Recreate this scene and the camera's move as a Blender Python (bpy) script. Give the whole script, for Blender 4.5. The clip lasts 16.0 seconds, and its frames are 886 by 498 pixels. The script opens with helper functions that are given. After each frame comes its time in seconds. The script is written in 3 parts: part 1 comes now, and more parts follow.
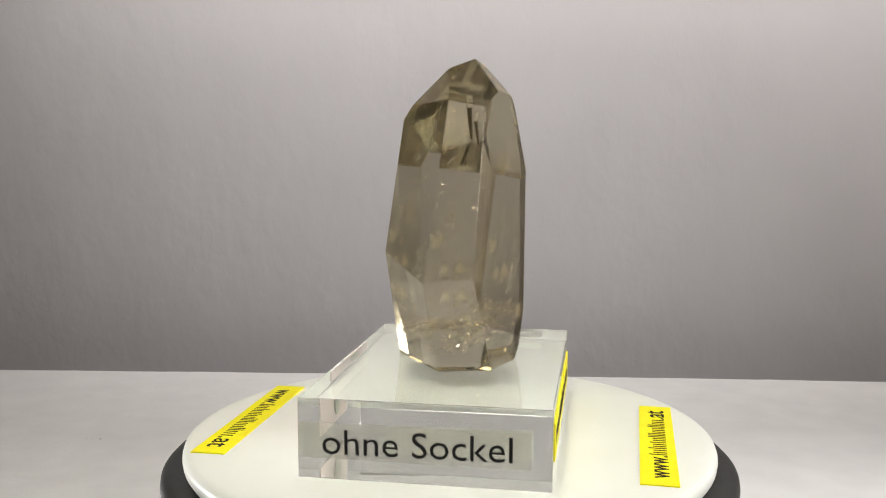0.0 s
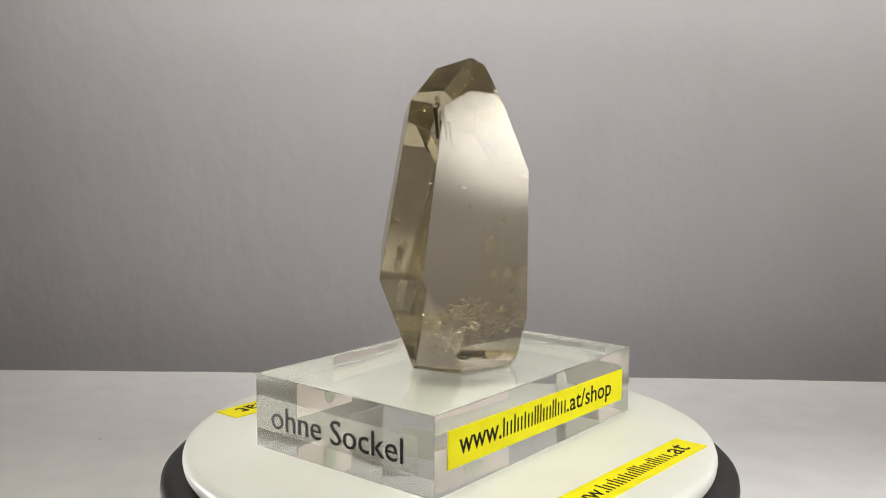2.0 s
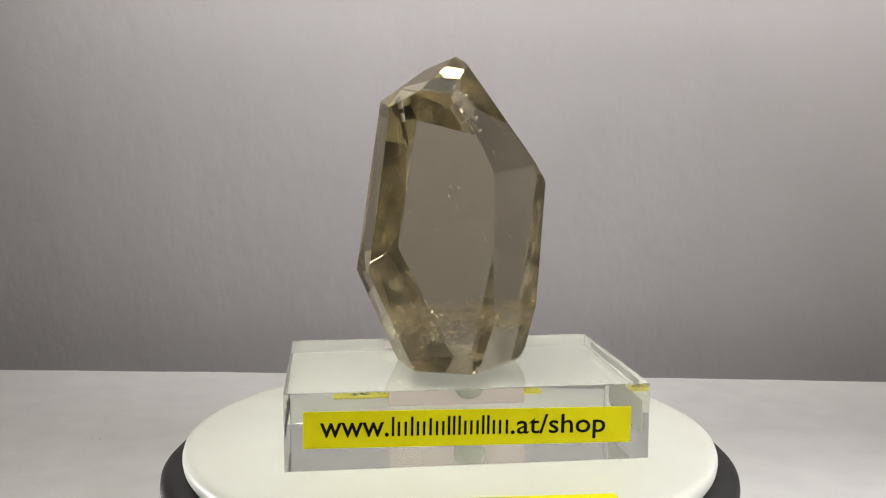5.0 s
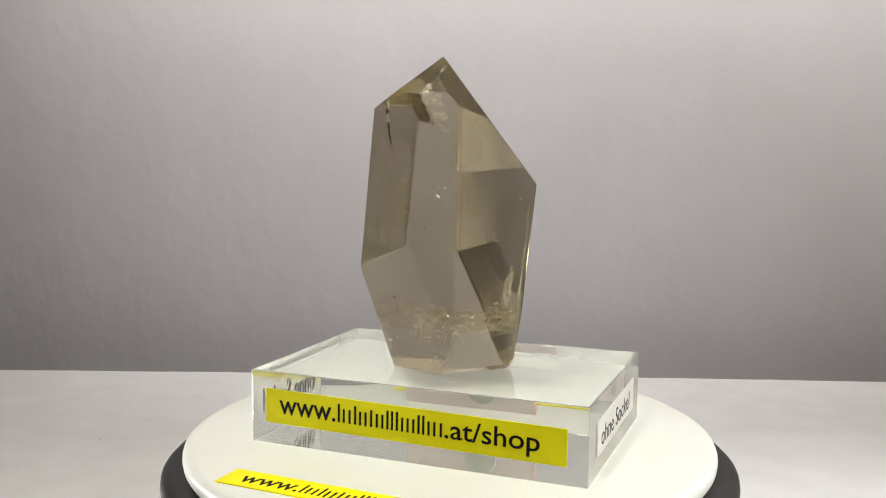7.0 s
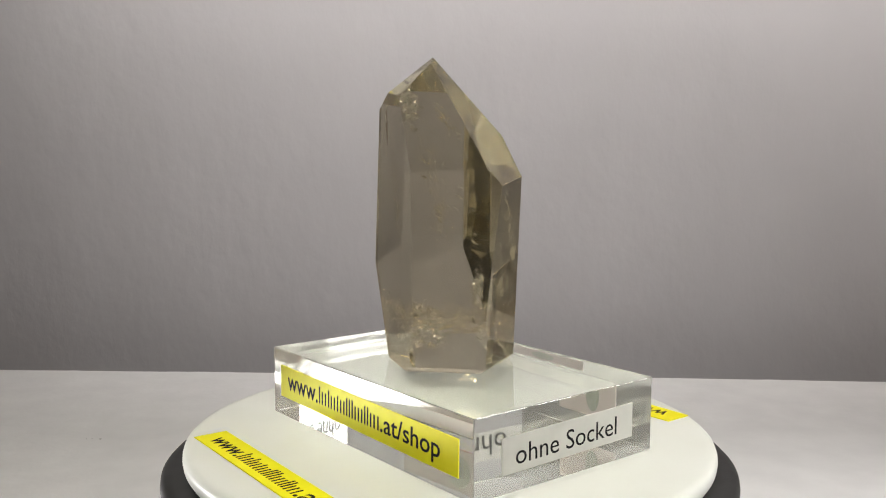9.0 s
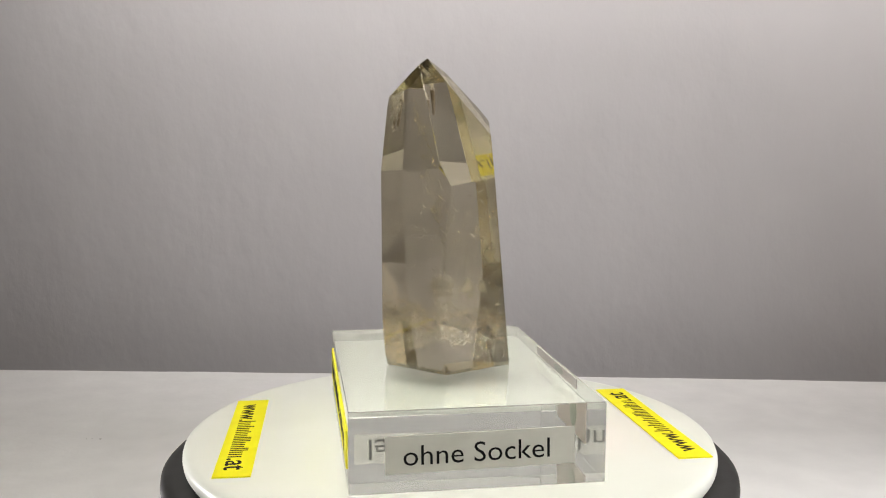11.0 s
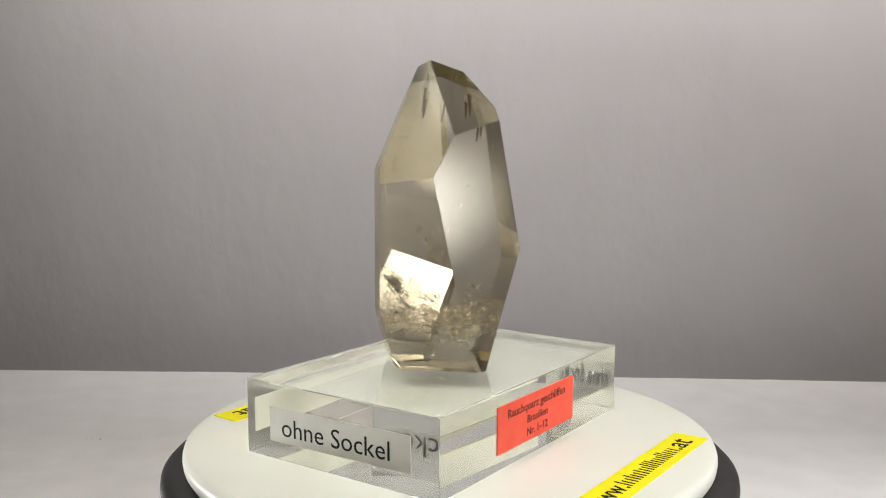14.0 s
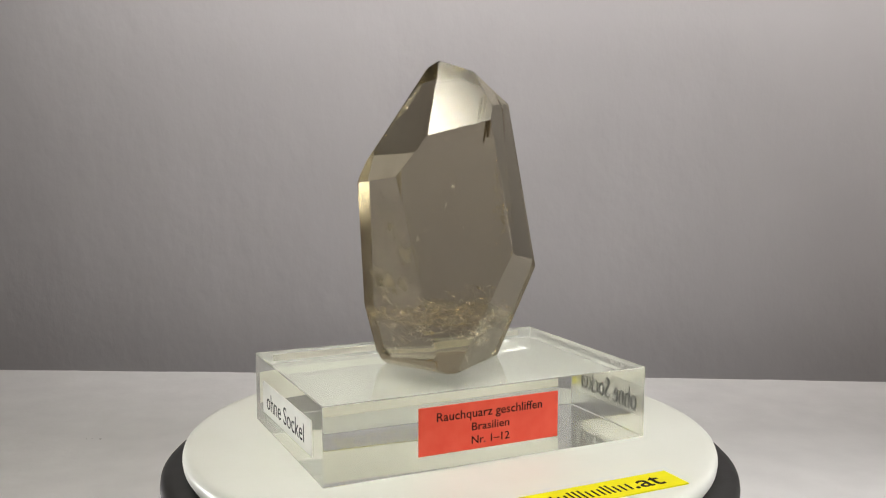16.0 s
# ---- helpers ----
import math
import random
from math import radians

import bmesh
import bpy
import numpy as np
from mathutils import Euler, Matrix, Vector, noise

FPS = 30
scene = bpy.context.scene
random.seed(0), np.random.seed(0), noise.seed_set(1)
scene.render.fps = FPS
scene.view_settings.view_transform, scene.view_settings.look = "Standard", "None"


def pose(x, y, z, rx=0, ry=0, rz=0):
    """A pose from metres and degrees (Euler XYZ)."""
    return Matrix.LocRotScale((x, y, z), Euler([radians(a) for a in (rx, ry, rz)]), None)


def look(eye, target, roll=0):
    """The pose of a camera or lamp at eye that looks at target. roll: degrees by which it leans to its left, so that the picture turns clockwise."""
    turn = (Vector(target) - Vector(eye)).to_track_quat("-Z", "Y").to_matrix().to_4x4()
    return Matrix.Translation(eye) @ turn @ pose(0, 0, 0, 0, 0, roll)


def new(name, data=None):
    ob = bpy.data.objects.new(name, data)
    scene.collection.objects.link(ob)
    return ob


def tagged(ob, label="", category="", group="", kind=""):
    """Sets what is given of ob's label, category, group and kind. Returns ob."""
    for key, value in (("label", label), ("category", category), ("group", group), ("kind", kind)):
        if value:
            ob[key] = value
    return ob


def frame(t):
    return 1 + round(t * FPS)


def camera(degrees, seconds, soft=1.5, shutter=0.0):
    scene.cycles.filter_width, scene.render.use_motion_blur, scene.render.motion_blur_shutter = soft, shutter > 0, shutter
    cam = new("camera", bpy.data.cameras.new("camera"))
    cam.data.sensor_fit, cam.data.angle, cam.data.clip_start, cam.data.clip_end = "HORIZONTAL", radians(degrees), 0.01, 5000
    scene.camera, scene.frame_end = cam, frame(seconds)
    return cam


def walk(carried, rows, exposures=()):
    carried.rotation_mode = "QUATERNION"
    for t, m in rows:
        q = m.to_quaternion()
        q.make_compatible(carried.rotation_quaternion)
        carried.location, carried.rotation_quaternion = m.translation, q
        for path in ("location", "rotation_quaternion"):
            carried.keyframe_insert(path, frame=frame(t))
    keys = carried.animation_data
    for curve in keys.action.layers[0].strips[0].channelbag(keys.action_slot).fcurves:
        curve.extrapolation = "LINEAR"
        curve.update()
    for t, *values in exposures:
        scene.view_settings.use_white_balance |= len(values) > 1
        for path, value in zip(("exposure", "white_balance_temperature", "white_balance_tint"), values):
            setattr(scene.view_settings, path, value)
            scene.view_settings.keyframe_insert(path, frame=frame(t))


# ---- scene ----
cam = camera(50.94, 16.0, soft=1.1)
EYE = pose(0.0, -0.3370, 0.1056, 90 - 6.646, 0, 0.456) @ pose(0, 0, 0, 0, 0, 0.176)
walk(cam, [(0.0, EYE), (16.0, EYE)], [(0.0, 0.19), (1.0, 0.12), (2.0, -0.01), (4.0, -0.03), (6.5, 0.25), (8.0, 0.33), (8.5, 0.25), (9.0, 0.02), (11.5, 0.22), (12.5, 0.18), (13.5, 0.1), (14.5, 0.03), (16.0, -0.08)])

# the turntable's steady turn, in degrees and degrees a second, and the tabletop's height
TURN_START, TURN_RATE = -9.087, -14.678
TABLE_Z = -0.045
WALL_Y = 0.330

# ---- light: a dim room, a diffuser overhead, two soft lamps beside the turntable, a lamp over the wall and an added warm one for its right side ----
world = bpy.data.worlds.new("room_world")
scene.world = world
world.use_nodes = True
world.node_tree.nodes["Background"].inputs["Color"].default_value = (0.9, 0.92, 1.0, 1)
world.node_tree.nodes["Background"].inputs["Strength"].default_value = 0.02


def area_lamp(name, eye, target, width, height, watts, colour, spread=180, soft=False):
    data = bpy.data.lights.new(name, "AREA")
    data.shape, data.size, data.size_y = "RECTANGLE", width, height
    data.energy, data.color, data.spread = watts, colour, radians(spread)
    if soft:
        # a diffuser that is brightest in its middle and fades towards its rim
        data.use_nodes = True
        t = data.node_tree
        emit = t.nodes["Emission"]
        geo = t.nodes.new("ShaderNodeNewGeometry")
        away = t.nodes.new("ShaderNodeVectorMath")
        away.operation = "DISTANCE"
        away.inputs[1].default_value = (0.5, 0.5, 0.0)
        fade = t.nodes.new("ShaderNodeMapRange")
        fade.interpolation_type = "SMOOTHSTEP"
        fade.inputs["From Min"].default_value, fade.inputs["From Max"].default_value = 0.08, 0.5
        fade.inputs["To Min"].default_value, fade.inputs["To Max"].default_value = 3.0, 0.0
        flat = t.nodes.new("ShaderNodeVectorMath")
        flat.operation = "MULTIPLY"
        flat.inputs[1].default_value = (1, 1, 0)
        t.links.new(geo.outputs["Parametric"], flat.inputs[0])
        t.links.new(flat.outputs[0], away.inputs[0])
        t.links.new(away.outputs["Value"], fade.inputs["Value"])
        t.links.new(fade.outputs["Result"], emit.inputs["Strength"])
    ob = new(name, data)
    ob.matrix_world = look(eye, target)
    return ob


area_lamp("room_lamp", (0.50, -0.45, 1.25), (0.50, -0.449, 0.0), 1.5, 1.0, 3.3, (1.0, 0.92, 0.83))
area_lamp("overhead_lamp", (-0.04, -0.075, 0.52), (-0.04, -0.0749, 0.0), 0.25, 0.19, 0.52, (1.0, 0.965, 0.87), 92, True)
area_lamp("unseen_wall_lamp", (0.10, WALL_Y - 0.234, 0.50), (0.10, WALL_Y, 0.270), 0.80, 0.06, 1.08, (1.0, 0.94, 0.895), 84)
# unseen warm lamp, added to tint and brighten the wall towards the right
area_lamp("unseen_wall_lamp", (0.92, WALL_Y - 0.264, 0.50), (0.91, WALL_Y - 0.03, 0.250), 0.80, 0.06, 0.77, (1.0, 0.85, 0.74), 84)
area_lamp("side_lamp_east", (0.317, -0.092, 0.106), (0.045, -0.045, 0.02), 0.23, 0.13, 0.40, (1.0, 0.98, 0.95), 142, True)
area_lamp("side_lamp_west", (-0.235, 0.013, -0.028), (-0.04, -0.037, 0.010), 0.14, 0.042, 0.010, (1.0, 0.98, 0.95), 19, True)


# ---- materials ----
def material(name, colour, rough=0.5, metal=0.0, **more):
    m = bpy.data.materials.new(name)
    m.use_nodes = True
    b = m.node_tree.nodes["Principled BSDF"]
    b.inputs["Base Color"].default_value = (*colour, 1)
    b.inputs["Roughness"].default_value = rough
    b.inputs["Metallic"].default_value = metal
    for key, value in more.items():
        b.inputs[key.replace("_", " ")].default_value = value
    return m


def vary(m, scale, low, high, stretch=(1, 1, 1), detail=4.0, bump=0.0, bump_scale=None, depth=0.001, rough=None):
    """Mottles a material between two colours, with a fine relief."""
    t = m.node_tree
    b = t.nodes["Principled BSDF"]
    co = t.nodes.new("ShaderNodeTexCoord")
    mp = t.nodes.new("ShaderNodeMapping")
    mp.inputs["Scale"].default_value = stretch
    t.links.new(co.outputs["Object"], mp.inputs["Vector"])
    n = t.nodes.new("ShaderNodeTexNoise")
    n.inputs["Scale"].default_value, n.inputs["Detail"].default_value = scale, detail
    t.links.new(mp.outputs["Vector"], n.inputs["Vector"])
    r = t.nodes.new("ShaderNodeValToRGB")
    r.color_ramp.elements[0].position, r.color_ramp.elements[1].position = 0.3, 0.7
    r.color_ramp.elements[0].color, r.color_ramp.elements[1].color = (*low, 1), (*high, 1)
    t.links.new(n.outputs["Fac"], r.inputs["Fac"])
    t.links.new(r.outputs["Color"], b.inputs["Base Color"])
    if bump:
        n2 = t.nodes.new("ShaderNodeTexNoise")
        n2.inputs["Scale"].default_value, n2.inputs["Detail"].default_value = bump_scale or scale, 6.0
        t.links.new(mp.outputs["Vector"], n2.inputs["Vector"])
        u = t.nodes.new("ShaderNodeBump")
        u.inputs["Strength"].default_value, u.inputs["Distance"].default_value = bump, depth
        t.links.new(n2.outputs["Fac"], u.inputs["Height"])
        t.links.new(u.outputs["Normal"], b.inputs["Normal"])
    if rough:
        k = t.nodes.new("ShaderNodeMapRange")
        k.inputs["To Min"].default_value, k.inputs["To Max"].default_value = rough
        t.links.new(n.outputs["Fac"], k.inputs["Value"])
        t.links.new(k.outputs["Result"], b.inputs["Roughness"])
    return m


CLOTH = vary(material("wall_paint", (0.5, 0.49, 0.5), 0.9), 14, (0.480, 0.472, 0.492), (0.510, 0.502, 0.522), (1.0, 1.0, 0.7), 9, 0.5, 42, 0.0026)
TABLECLOTH = vary(material("table_paper", (0.7, 0.69, 0.7), 0.85), 45, (0.71, 0.708, 0.72), (0.77, 0.768, 0.778), (1, 1, 1), 5, 0.35, 300, 0.0005)
ROOM = vary(material("room_plaster", (0.45, 0.39, 0.3), 0.9), 6, (0.41, 0.355, 0.27), (0.49, 0.43, 0.34))
PLATTER = vary(material("white_plastic", (0.82, 0.82, 0.7), 0.35), 30, (0.77, 0.79, 0.73), (0.81, 0.83, 0.78), (1, 1, 1), 4, 0.05, 500, 0.0002, (0.3, 0.42))
RUBBER = vary(material("black_rubber", (0.012, 0.012, 0.013), 0.6), 90, (0.010, 0.010, 0.011), (0.018, 0.017, 0.017), (1, 1, 1), 4, 0.2, 900, 0.0002, (0.45, 0.65))
SILVER = vary(material("silver_plastic", (0.5, 0.5, 0.51), 0.4, 0.3), 40, (0.45, 0.45, 0.46), (0.52, 0.52, 0.53))
ACRYLIC = material("clear_acrylic", (0.77, 0.79, 0.76), 0.0, Transmission_Weight=1.0, IOR=1.49)


def smoky_glass(name, colour, inner, ior, haze, dirt, gloss):
    """Tinted quartz with clear mirror-like inner reflections, fine polishing scratches and a thin uneven dusty film
    that also lifts its darkest facets.
    """
    m = bpy.data.materials.new(name)
    m.use_nodes = True
    t = m.node_tree
    t.nodes.remove(t.nodes["Principled BSDF"])
    bend, mirror, edge, g = (t.nodes.new("ShaderNode" + kind) for kind in ("BsdfRefraction", "BsdfGlossy", "Fresnel", "MixShader"))
    bend.inputs["Color"].default_value, bend.inputs["Roughness"].default_value, bend.inputs["IOR"].default_value = (*colour, 1), 0.0, ior
    mirror.inputs["Color"].default_value, mirror.inputs["Roughness"].default_value = (*inner, 1), 0.0
    edge.inputs["IOR"].default_value = ior
    t.links.new(edge.outputs["Fac"], g.inputs["Fac"])
    t.links.new(bend.outputs["BSDF"], g.inputs[1])
    t.links.new(mirror.outputs["BSDF"], g.inputs[2])
    mix, dust_lift = t.nodes.new("ShaderNodeMixShader"), t.nodes.new("ShaderNodeBsdfDiffuse")
    co, n, k = t.nodes.new("ShaderNodeTexCoord"), t.nodes.new("ShaderNodeTexNoise"), t.nodes.new("ShaderNodeMapRange")
    n.inputs["Scale"].default_value, n.inputs["Detail"].default_value = 70.0, 5.0
    k.inputs["From Min"].default_value, k.inputs["From Max"].default_value = 0.35, 0.7
    k.inputs["To Min"].default_value, k.inputs["To Max"].default_value = haze[0], haze[1]
    dust_lift.inputs["Color"].default_value = (*dirt, 1)
    t.links.new(co.outputs["Object"], n.inputs["Vector"])
    t.links.new(n.outputs["Fac"], k.inputs["Value"])
    t.links.new(k.outputs["Result"], mix.inputs["Fac"])
    sheen, skin = t.nodes.new("ShaderNodeBsdfGlossy"), t.nodes.new("ShaderNodeMixShader")
    sheen.inputs["Roughness"].default_value, skin.inputs["Fac"].default_value = 0.26, gloss
    t.links.new(g.outputs["Shader"], skin.inputs[1])
    t.links.new(sheen.outputs["BSDF"], skin.inputs[2])
    t.links.new(skin.outputs["Shader"], mix.inputs[1])
    t.links.new(dust_lift.outputs["BSDF"], mix.inputs[2])
    t.links.new(mix.outputs["Shader"], t.nodes["Material Output"].inputs["Surface"])
    return m


QUARTZ = smoky_glass("smoky_quartz", (0.745, 0.712, 0.628), (0.87, 0.835, 0.73), 1.55, (0.0, 0.02), (0.55, 0.48, 0.33), 0.018)
# near-black brown that puts the shade beneath the crystal into colour
FOOT_SHADE = vary(material("foot_shade_brown", (0.12, 0.1, 0.07), 0.8), 260, (0.05, 0.041, 0.028), (0.10, 0.081, 0.056), (1, 1, 1), 4, 0.4, 900, 0.0003)
YELLOW = vary(material("yellow_label", (0.9, 0.84, 0.0), 0.5, Specular_IOR_Level=0.2), 150, (0.88, 0.81, 0.0), (0.93, 0.87, 0.005))
RED = vary(material("red_label", (0.95, 0.1, 0.06), 0.55, Specular_IOR_Level=0.25), 150, (0.92, 0.10, 0.06), (0.96, 0.13, 0.08))
WHITE = vary(material("white_label", (0.75, 0.75, 0.72), 0.4), 150, (0.60, 0.60, 0.55), (0.66, 0.66, 0.61))
INK = material("black_ink", (0.006, 0.006, 0.007), 0.6, Specular_IOR_Level=0.12)
FILM_INK = material("black_ink_under_film", (0.006, 0.006, 0.007), 0.3, Specular_IOR_Level=0.2)
TAPE = material("clear_tape", (0.8, 0.79, 0.68), 0.42)
BACK_RED = material("red_label_back", (0.66, 0.58, 0.54), 0.6)
SPOT = vary(material("sticky_spot", (0.4, 0.43, 0.34), 0.5), 300, (0.36, 0.39, 0.30), (0.46, 0.48, 0.39))
BACK_YELLOW = material("yellow_label_back", (0.78, 0.77, 0.64), 0.6)


def hazed(m, share, colour):
    """A thin dusty haze with fine scratches over a clear surface, which also lifts the darks seen through it."""
    t = m.node_tree
    mix, dust_lift = t.nodes.new("ShaderNodeMixShader"), t.nodes.new("ShaderNodeBsdfDiffuse")
    dust_lift.inputs["Color"].default_value = (*colour, 1)
    mix.inputs["Fac"].default_value = share
    t.links.new(t.nodes["Principled BSDF"].outputs["BSDF"], mix.inputs[1])
    t.links.new(dust_lift.outputs["BSDF"], mix.inputs[2])
    t.links.new(mix.outputs["Shader"], t.nodes["Material Output"].inputs["Surface"])


# the pale haze also stands in for light missing inside the block
hazed(ACRYLIC, 0.08, (0.74, 0.75, 0.72))


def see_through(m, share):
    """Lets that share of the light pass straight through a thin film."""
    t = m.node_tree
    mix, clear = t.nodes.new("ShaderNodeMixShader"), t.nodes.new("ShaderNodeBsdfTransparent")
    mix.inputs["Fac"].default_value = share
    t.links.new(t.nodes["Principled BSDF"].outputs["BSDF"], mix.inputs[1])
    t.links.new(clear.outputs["BSDF"], mix.inputs[2])
    t.links.new(mix.outputs["Shader"], t.nodes["Material Output"].inputs["Surface"])


see_through(TAPE, 0.74)

FLAKE = material("fracture_flake", (0.97, 0.89, 0.67), 0.17, 0.93)
SPARK = material("fracture_white", (0.98, 0.96, 0.91), 0.2, 0.8)
CRUMB = material("crumb", (0.12, 0.11, 0.1), 0.8)
GLINT = material("bright_crack", (1.0, 0.985, 0.95), 0.16, 0.95)
STAIN = material("iron_stain", (0.13, 0.095, 0.05), 0.6)


GAUZE = vary(material("gauzy_crack", (0.6, 0.5, 0.3), 0.25, 0.2), 300, (0.30, 0.22, 0.11), (0.72, 0.62, 0.40), (1, 1, 1), 4, 0.9, 900, 0.0008)
VEIL = vary(material("cloudy_veil", (0.55, 0.51, 0.37), 0.6), 260, (0.46, 0.41, 0.28), (0.74, 0.70, 0.55))


def patchy(m, scale, low, high, most, least=0.0):
    """Lets light through a film, but for soft patches."""
    see_through(m, 0.5)
    t = m.node_tree
    mix = t.nodes["Mix Shader"]
    co, n, k = t.nodes.new("ShaderNodeTexCoord"), t.nodes.new("ShaderNodeTexNoise"), t.nodes.new("ShaderNodeMapRange")
    n.inputs["Scale"].default_value, n.inputs["Detail"].default_value = scale, 8.0
    k.inputs["From Min"].default_value, k.inputs["From Max"].default_value = low, high
    k.inputs["To Min"].default_value, k.inputs["To Max"].default_value = 1.0 - least, 1.0 - most
    t.links.new(co.outputs["Object"], n.inputs["Vector"])
    t.links.new(n.outputs["Fac"], k.inputs["Value"])
    t.links.new(k.outputs["Result"], mix.inputs["Fac"])


def sheer(m, colour):
    """Lets half of what a film scatters come through to its other side."""
    t = m.node_tree
    b, mix = t.nodes["Principled BSDF"], t.nodes["Mix Shader"]
    both, back = t.nodes.new("ShaderNodeMixShader"), t.nodes.new("ShaderNodeBsdfTranslucent")
    back.inputs["Color"].default_value = (*colour, 1)
    t.links.new(b.outputs["BSDF"], both.inputs[1])
    t.links.new(back.outputs["BSDF"], both.inputs[2])
    t.links.new(both.outputs["Shader"], mix.inputs[1])


patchy(VEIL, 150, 0.40, 0.70, 0.5, 0.04)
sheer(VEIL, (0.80, 0.75, 0.55))
MIST = material("milky_mist", (0.72, 0.71, 0.66), 0.7)
patchy(MIST, 90, 0.42, 0.72, 0.16, 0.0)
sheer(MIST, (0.8, 0.78, 0.7))
patchy(GAUZE, 330, 0.44, 0.78, 0.36)
sheer(GAUZE, (0.7, 0.55, 0.3))
see_through(FLAKE, 0.15)
see_through(SPARK, 0.1)


# ---- helpers ----
def part(name, bm, mat, parent, label=""):
    me = bpy.data.meshes.new(name)
    bm.to_mesh(me)
    bm.free()
    me.materials.append(mat)
    ob = new(name, me)
    ob.parent = parent
    if label:
        tagged(ob, label)
    return ob


def thing(name, label, category, **more):
    return tagged(new(name), label, category, **more)


def structure(name, bm, mat, label, category):
    me = bpy.data.meshes.new(name)
    bm.to_mesh(me)
    bm.free()
    me.materials.append(mat)
    return tagged(new(name, me), label, category, kind="structure")


def box(x0, x1, y0, y1, z0, z1, bevel=0.0):
    bm = bmesh.new()
    bmesh.ops.create_cube(bm, size=1)
    for v in bm.verts:
        v.co = ((x0 + x1) / 2 + v.co.x * (x1 - x0), (y0 + y1) / 2 + v.co.y * (y1 - y0), (z0 + z1) / 2 + v.co.z * (z1 - z0))
    if bevel:
        bmesh.ops.bevel(bm, geom=list(bm.edges), offset=bevel, segments=2, affect="EDGES", profile=0.5)
    return bm


def lathe(profile, steps=160):
    """A closed body turned about z from (radius, z) pairs."""
    bm = bmesh.new()
    rings = []
    for r, z in profile:
        if r == 0:
            rings.append([bm.verts.new((0, 0, z))])
        else:
            rings.append([bm.verts.new((r * math.cos(2 * math.pi * i / steps), r * math.sin(2 * math.pi * i / steps), z)) for i in range(steps)])
    for a, b in zip(rings, rings[1:]):
        for i in range(steps):
            j = (i + 1) % steps
            loop = [a[i % len(a)], a[j % len(a)], b[j % len(b)], b[i % len(b)]]
            loop = [v for k, v in enumerate(loop) if v not in loop[:k]]
            if len(loop) > 2:
                bm.faces.new(loop)
    bmesh.ops.recalc_face_normals(bm, faces=bm.faces)
    for f in bm.faces:
        f.smooth = True
    return bm


# ---- the place ----
# the tabletop ends a hand's width before the backdrop, in a slightly ragged paper edge
def table_bm():
    bm = bmesh.new()
    rows = []
    for k in range(801):
        x = -1.2 + 0.003 * k
        fray = 0.0009 * noise.noise(Vector((x * 22, 3, 0))) + 0.0007 * noise.noise(Vector((x * 120, 7, 0)))
        sag = -0.0010 * (x * 6) ** 2 if abs(x) < 0.4 else -0.0010 * 5.76
        back = 0.2535 + sag - 0.034 * x + fray
        rows.append([bm.verts.new(v) for v in ((x, -1.2, TABLE_Z), (x, back - 0.002, TABLE_Z), (x, back, TABLE_Z - 0.0012), (x, back, TABLE_Z - 0.03), (x, -1.2, TABLE_Z - 0.03))])
    for a, b in zip(rows, rows[1:]):
        for n in range(5):
            bm.faces.new((a[n], b[n], b[(n + 1) % 5], a[(n + 1) % 5]))
    bm.faces.new(rows[0])
    bm.faces.new(rows[-1])
    bmesh.ops.recalc_face_normals(bm, faces=bm.faces)
    return bm


structure("tabletop", table_bm(), TABLECLOTH, "white paper covered tabletop under the turntable", "table")

wall = box(-1.4, 1.4, 0.0, 0.02, -0.8, 1.3)
wall_ob = structure("backdrop", wall, CLOTH, "pale grey painted plaster backdrop behind the table", "backdrop")
wall_ob.matrix_world = pose(0, WALL_Y, 0, 0, 0, -2.1)

structure("wall_south", box(-1.4, 1.4, -1.5, -1.45, -0.8, 1.3), ROOM, "plain dim room wall", "wall")
structure("wall_west", box(-1.45, -1.4, -1.5, 0.45, -0.8, 1.3), ROOM, "plain dim room wall", "wall")
structure("wall_east", box(1.4, 1.45, -1.5, 0.45, -0.8, 1.3), ROOM, "plain dim room wall", "wall")
structure("ceiling", box(-1.45, 1.45, -1.5, 0.45, 1.3, 1.35), ROOM, "plain dim room ceiling", "ceiling")
structure("floor", box(-1.45, 1.45, -1.5, 0.45, -0.85, -0.8), ROOM, "plain dim room floor", "floor")

# ---- crumbs on the table ----
def crumb(x, y, size):
    rng = random.Random(int(x * 1e5))
    bm = bmesh.new()
    bmesh.ops.create_icosphere(bm, subdivisions=1, radius=size)
    for v in bm.verts:
        v.co *= rng.uniform(0.6, 1.2)
        v.co.z = max(v.co.z * 0.6, -size * 0.4)
    me = bpy.data.meshes.new("crumb")
    bm.to_mesh(me)
    bm.free()
    me.materials.append(CRUMB)
    ob = tagged(new("crumb", me), "tiny dark crumb lying on the white tabletop", "crumb", group="crumbs on the table")
    ob.location = (x, y, TABLE_Z + size * 0.4)


for x, y, size in ((-0.1765, 0.1176, 0.0005), (-0.1836, 0.1175, 0.0003), (-0.1811, 0.1184, 0.00025)):
    crumb(x, y, size)

# ---- turntable ----
turntable = thing("turntable", "round white display turntable with a black rubber rim", "turntable")
part("base", lathe([(0, TABLE_Z), (0.098, TABLE_Z), (0.1005, TABLE_Z + 0.002), (0.1005, -0.0175), (0.0, -0.0175)]), SILVER, turntable, "silver plastic base")
part("rim", lathe([(0.0, -0.0175), (0.1018, -0.0175), (0.1034, -0.0160), (0.1039, -0.0130), (0.1036, -0.0108), (0.1022, -0.0094), (0.0995, -0.0090), (0.0, -0.0090)]), RUBBER, turntable, "matt black rubber rim")
